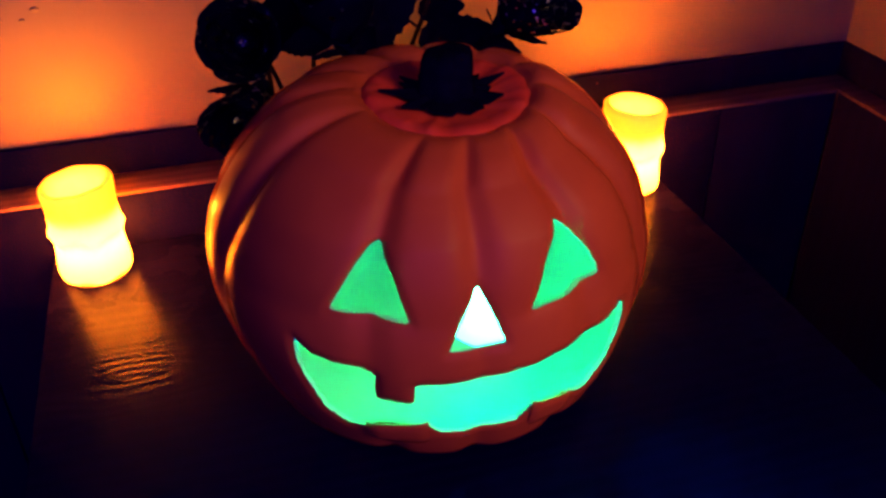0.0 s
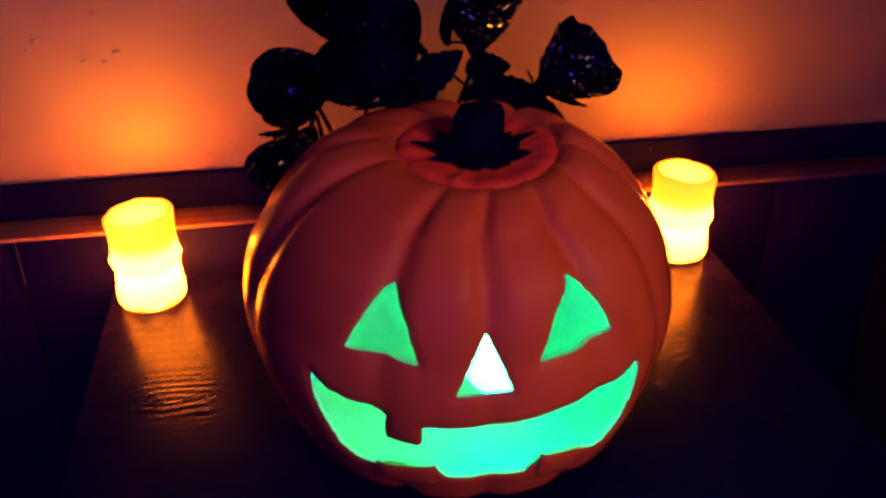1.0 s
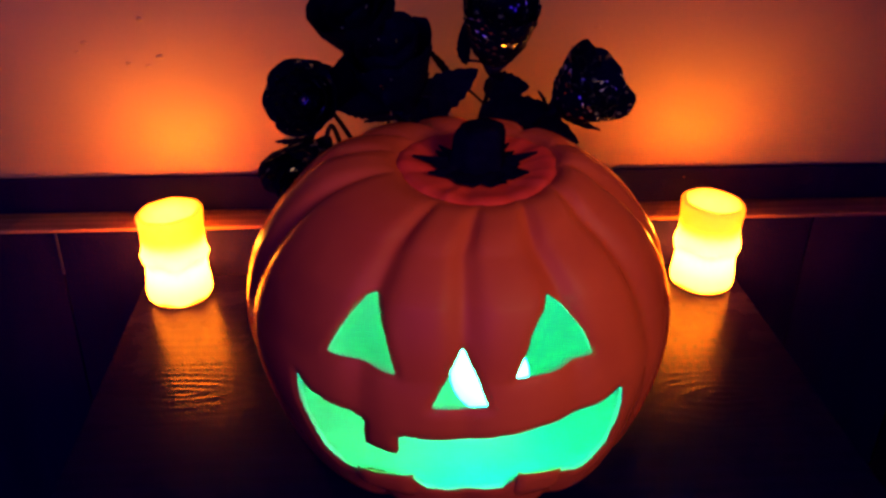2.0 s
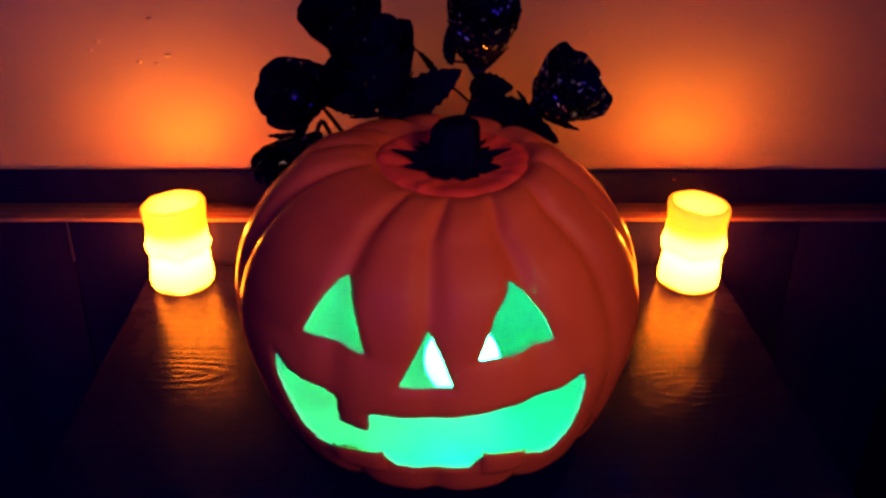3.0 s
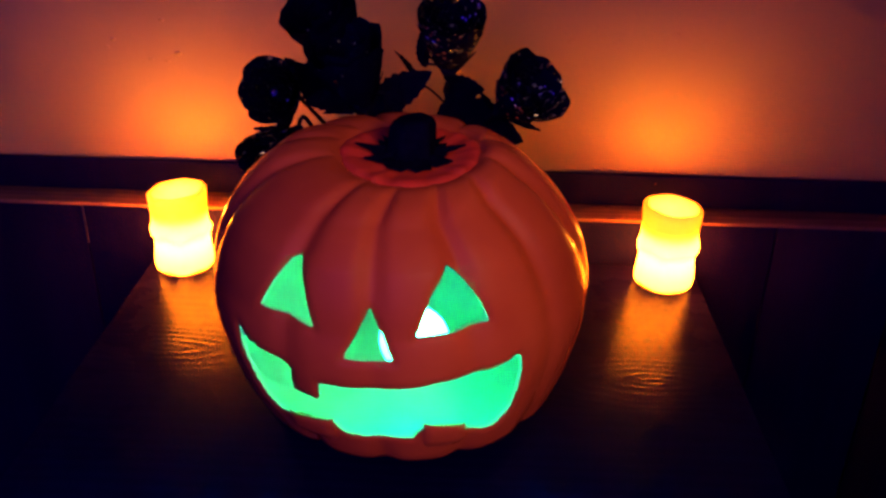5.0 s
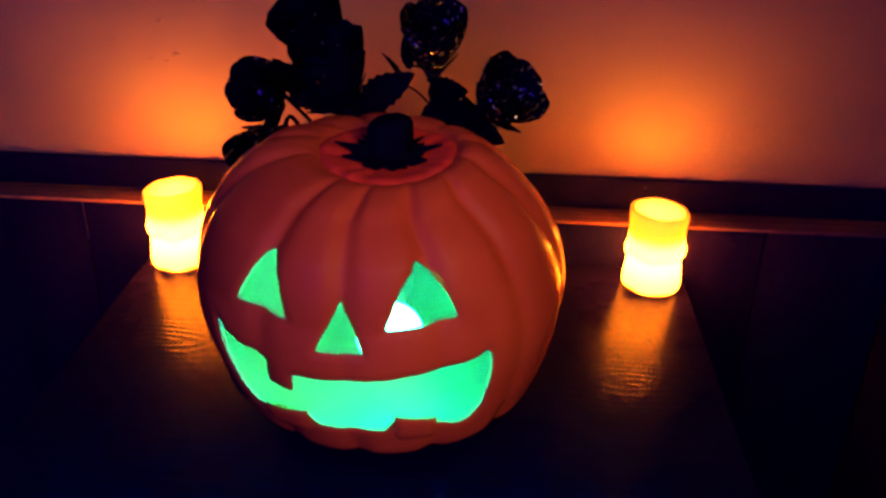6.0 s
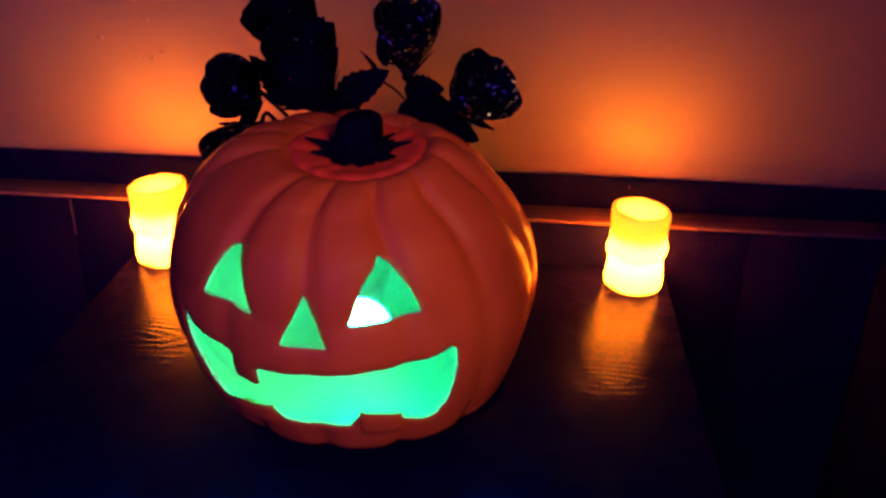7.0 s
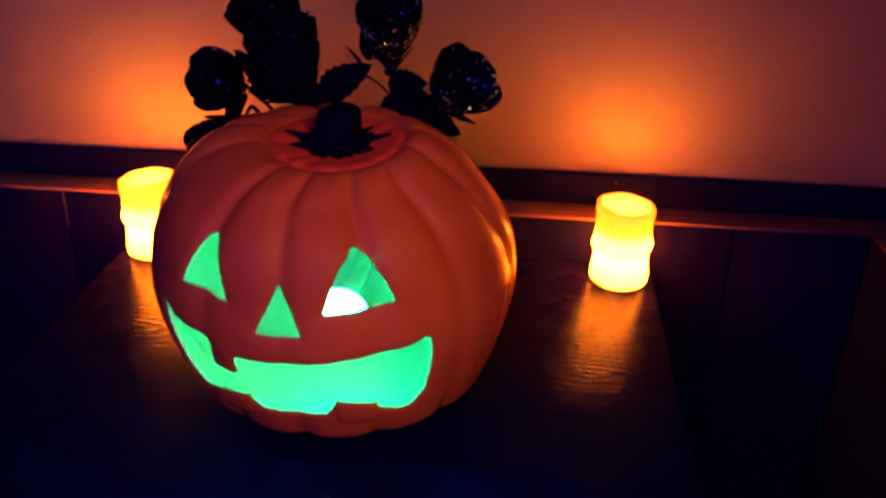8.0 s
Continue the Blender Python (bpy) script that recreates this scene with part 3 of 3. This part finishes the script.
def rose_head(name, parent, m, size, seed, opening=1.0, tall=1.0, petals=PETAL):
    rnd = random.Random(seed)
    bm = bmesh.new()
    rows = [[(size * r * math.cos(2 * math.pi * k / 20) * (1 + 0.1 * math.sin(3 * k)), size * r * math.sin(2 * math.pi * k / 20), size * z * tall) for k in range(20)]
            for r, z in [(0.08, 0.0), (0.26, 0.25), (0.30, 0.7), (0.24, 1.15), (0.12, 1.32), (0.03, 1.3)]]
    vs = grid(bm, rows)
    cap(bm, list(reversed(vs[0])))
    cap(bm, vs[-1])
    bmesh.ops.transform(bm, matrix=m, verts=bm.verts)
    head = part(name, bm, petals, parent, "black bud and petals", 60)
    layers = [(3, 0.20, 0.80, 0.55), (4, 0.40, 0.92, 0.75), (5, 0.66, 1.0, 1.0), (6, 0.92, 0.98, 1.15)]
    for li, (count, cup, height, width) in enumerate(layers):
        for k in range(count):
            bm = bmesh.new()
            t = 2 * math.pi * (k + 0.5 * (li % 2)) / count + rnd.uniform(-0.25, 0.25)
            petal(bm, size * 1.75 * tall * height * rnd.uniform(0.94, 1.05), size * 0.9 * width, size * 0.30 * (li / 3) * opening * rnd.uniform(0.6, 1.3),
                  size * 0.14 * li / 3 * opening, t, size * cup * 0.86)
            bmesh.ops.solidify(bm, geom=list(bm.faces), thickness=0.0007)
            bmesh.ops.transform(bm, matrix=m, verts=bm.verts)
            part("petal", bm, petals, head, "", 60)
    return head


def leaf_mesh(m, length, width, seed, bend=0.2):
    rnd = random.Random(seed)
    bm = bmesh.new()
    rows = []
    n = 14
    for i in range(n + 1):
        s = i / n
        w = width * (math.sin(math.pi * min(1, s ** 0.75)) ** 0.8) * (1 + (0.10 if i % 2 else -0.06)) + 0.0004
        z = -bend * length * s * s
        rows.append([(length * s, q * w, z - 0.28 * abs(q) * w * -1 + rnd.uniform(-1, 1) * 0.0006) for q in (-1, -0.5, 0, 0.5, 1)])
    grid(bm, rows, close_u=False)
    bmesh.ops.solidify(bm, geom=list(bm.faces), thickness=0.0006)
    bmesh.ops.transform(bm, matrix=m, verts=bm.verts)
    return bm


def aim(place, direction, spin=0):
    """A pose whose z axis points along direction."""
    q = Vector(direction).normalized().to_track_quat("Z", "Y").to_matrix().to_4x4()
    return Matrix.Translation(place) @ q @ pose(0, 0, 0, 0, 0, spin)


def along(place, direction, roll=0):
    """A pose whose x axis points along direction."""
    q = Vector(direction).normalized().to_track_quat("X", "Z").to_matrix().to_4x4()
    return Matrix.Translation(place) @ q @ pose(0, 0, 0, roll, 0, 0)


def rose(foot, middle, base, direction, size, seed, leaves, opening=1.0, tall=1.0, petals=PETAL, label="black glittered artificial rose standing behind the pumpkin"):
    """foot on the table, middle of the stem, base of the flower and the way that it faces."""
    thing = tagged(new("artificial_rose"), label, "flower", "roses behind the pumpkin")
    thing.location = foot
    off = Vector(foot)
    base, d = Vector(base), Vector(direction).normalized()
    bm = bmesh.new()
    line = glide([off, Vector(middle), base - d * 0.018, base + d * 0.004], 8)
    tube(bm, [p - off for p in line], [0.0021] * len(line))
    part("stem", bm, TWIG, thing)
    rose_head("flower_head", thing, aim(base - off, d, seed * 47), size, seed, opening, tall, petals)
    bm = bmesh.new()
    rows = [[(r * math.cos(2 * math.pi * k / 16), r * math.sin(2 * math.pi * k / 16), z) for k in range(16)]
            for r, z in [(0.0025, -0.007), (0.0055, -0.003), (0.0085, 0.003), (0.0105, 0.009), (0.0095, 0.0095), (0.004, 0.004)]]
    vs = grid(bm, rows)
    cap(bm, list(reversed(vs[0])))
    cap(bm, vs[-1])
    bmesh.ops.transform(bm, matrix=aim(base - off, d), verts=bm.verts)
    part("calyx", bm, LEAF, thing)
    for k in range(5):
        m = aim(base - off, d) @ pose(0, 0, 0, 0, 0, 72 * k + seed * 13) @ pose(0.006, 0, 0.001, 0, -52 + 30 * (k % 2), 0)
        part("sepal", leaf_mesh(m, size * 1.15, 0.0052, seed + k, -0.1), LEAF, thing)
    for at, way, length, width, roll in leaves:
        at, way = Vector(at), Vector(way).normalized()
        near = min(line, key=lambda p: (p - at).length)
        if (near - at).length > 0.003:
            bm = tube(bmesh.new(), [p - off for p in glide([near, (near + at) / 2 + Vector((0, 0, 0.004)), at + way * 0.004], 4)], [0.0012] * 9, 6)
            part("twig", bm, TWIG, thing)
        part("leaf", leaf_mesh(along(at - off, way, roll), length, width, seed + 9), LEAF, thing)
    return thing


# each: foot, stem's middle, flower's base, facing, size, seed, leaves
rose((-0.034, 0.28, 0.0), (-0.059, 0.268, 0.15), (-0.092, 0.162, 0.254), (-0.28, -0.85, 0.38), 0.0265, 1,
     [((-0.073, 0.185, 0.237), (-0.42, 0.1, 0.95), 0.055, 0.019, 70),
      ((-0.088, 0.17, 0.245), (-0.5, -0.2, -0.8), 0.04, 0.018, 40),
      ((-0.06, 0.195, 0.249), (0.6, 0.1, -0.6), 0.032, 0.01, 60),
      ((-0.064, 0.180, 0.238), (-0.15, -0.1, 0.98), 0.058, 0.020, 70)])
rose((-0.022, 0.287, 0.0), (-0.034, 0.283, 0.15), (-0.042, 0.191, 0.28), (-0.34, -0.45, 0.85), 0.034, 2,
     [((-0.032, 0.186, 0.264), (-0.5, -0.1, 0.8), 0.04, 0.016, 40),
      ((-0.034, 0.181, 0.258), (0.1, -0.1, 0.9), 0.045, 0.018, 70)], 0.7, 1.2, PETAL_PLAIN, "plain black artificial rose standing tall behind the pumpkin")
rose((-0.01, 0.283, 0.0), (-0.016, 0.268, 0.14), (-0.022, 0.143, 0.251), (-0.22, -0.3, 0.95), 0.033, 3,
     [((-0.012, 0.157, 0.250), (0.72, -0.05, 0.50), 0.058, 0.015, 75),
      ((-0.034, 0.150, 0.254), (0.85, -0.2, -0.12), 0.050, 0.014, 60),
      ((-0.044, 0.168, 0.259), (-0.8, 0, -0.1), 0.034, 0.010, 60),
      ((0.0, 0.143, 0.268), (0.25, -0.1, -0.95), 0.035, 0.01, 30),
      ((-0.032, 0.15, 0.253), (-0.5, -0.1, 0.1), 0.045, 0.015, 70)], 0.8, 1.25, PETAL_PLAIN, "plain black artificial rose with leaves behind the pumpkin")
rose((0.038, 0.285, 0.0), (0.04, 0.273, 0.14), (0.053, 0.189, 0.273), (0.04, -0.38, 0.92), 0.0305, 4,
     [((0.031, 0.192, 0.276), (-0.12, -0.1, 0.95), 0.045, 0.007, 80),
      ((0.047, 0.203, 0.251), (0.9, -0.2, 0.15), 0.04, 0.013, 60),
      ((0.021, 0.229, 0.248), (-0.4, 0.3, 0.75), 0.04, 0.006, 70)], 0.8, 1.3)
rose((0.062, 0.28, 0.0), (0.07, 0.268, 0.14), (0.101, 0.156, 0.247), (0.58, -0.45, 0.66), 0.0315, 6,
     [((0.069, 0.177, 0.231), (0.055, -0.03, -0.006), 0.06, 0.017, 50),
      ((0.053, 0.181, 0.228), (0.95, -0.1, 0.25), 0.055, 0.018, 65),
      ((0.042, 0.186, 0.232), (0.7, -0.2, 0.05), 0.05, 0.017, 55)])
rose((-0.046, 0.275, 0.0), (-0.069, 0.268, 0.12), (-0.089, 0.163, 0.219), (-0.35, -0.75, -0.35), 0.031, 7,
     [], label="drooping black glittered artificial rose against the pumpkin")
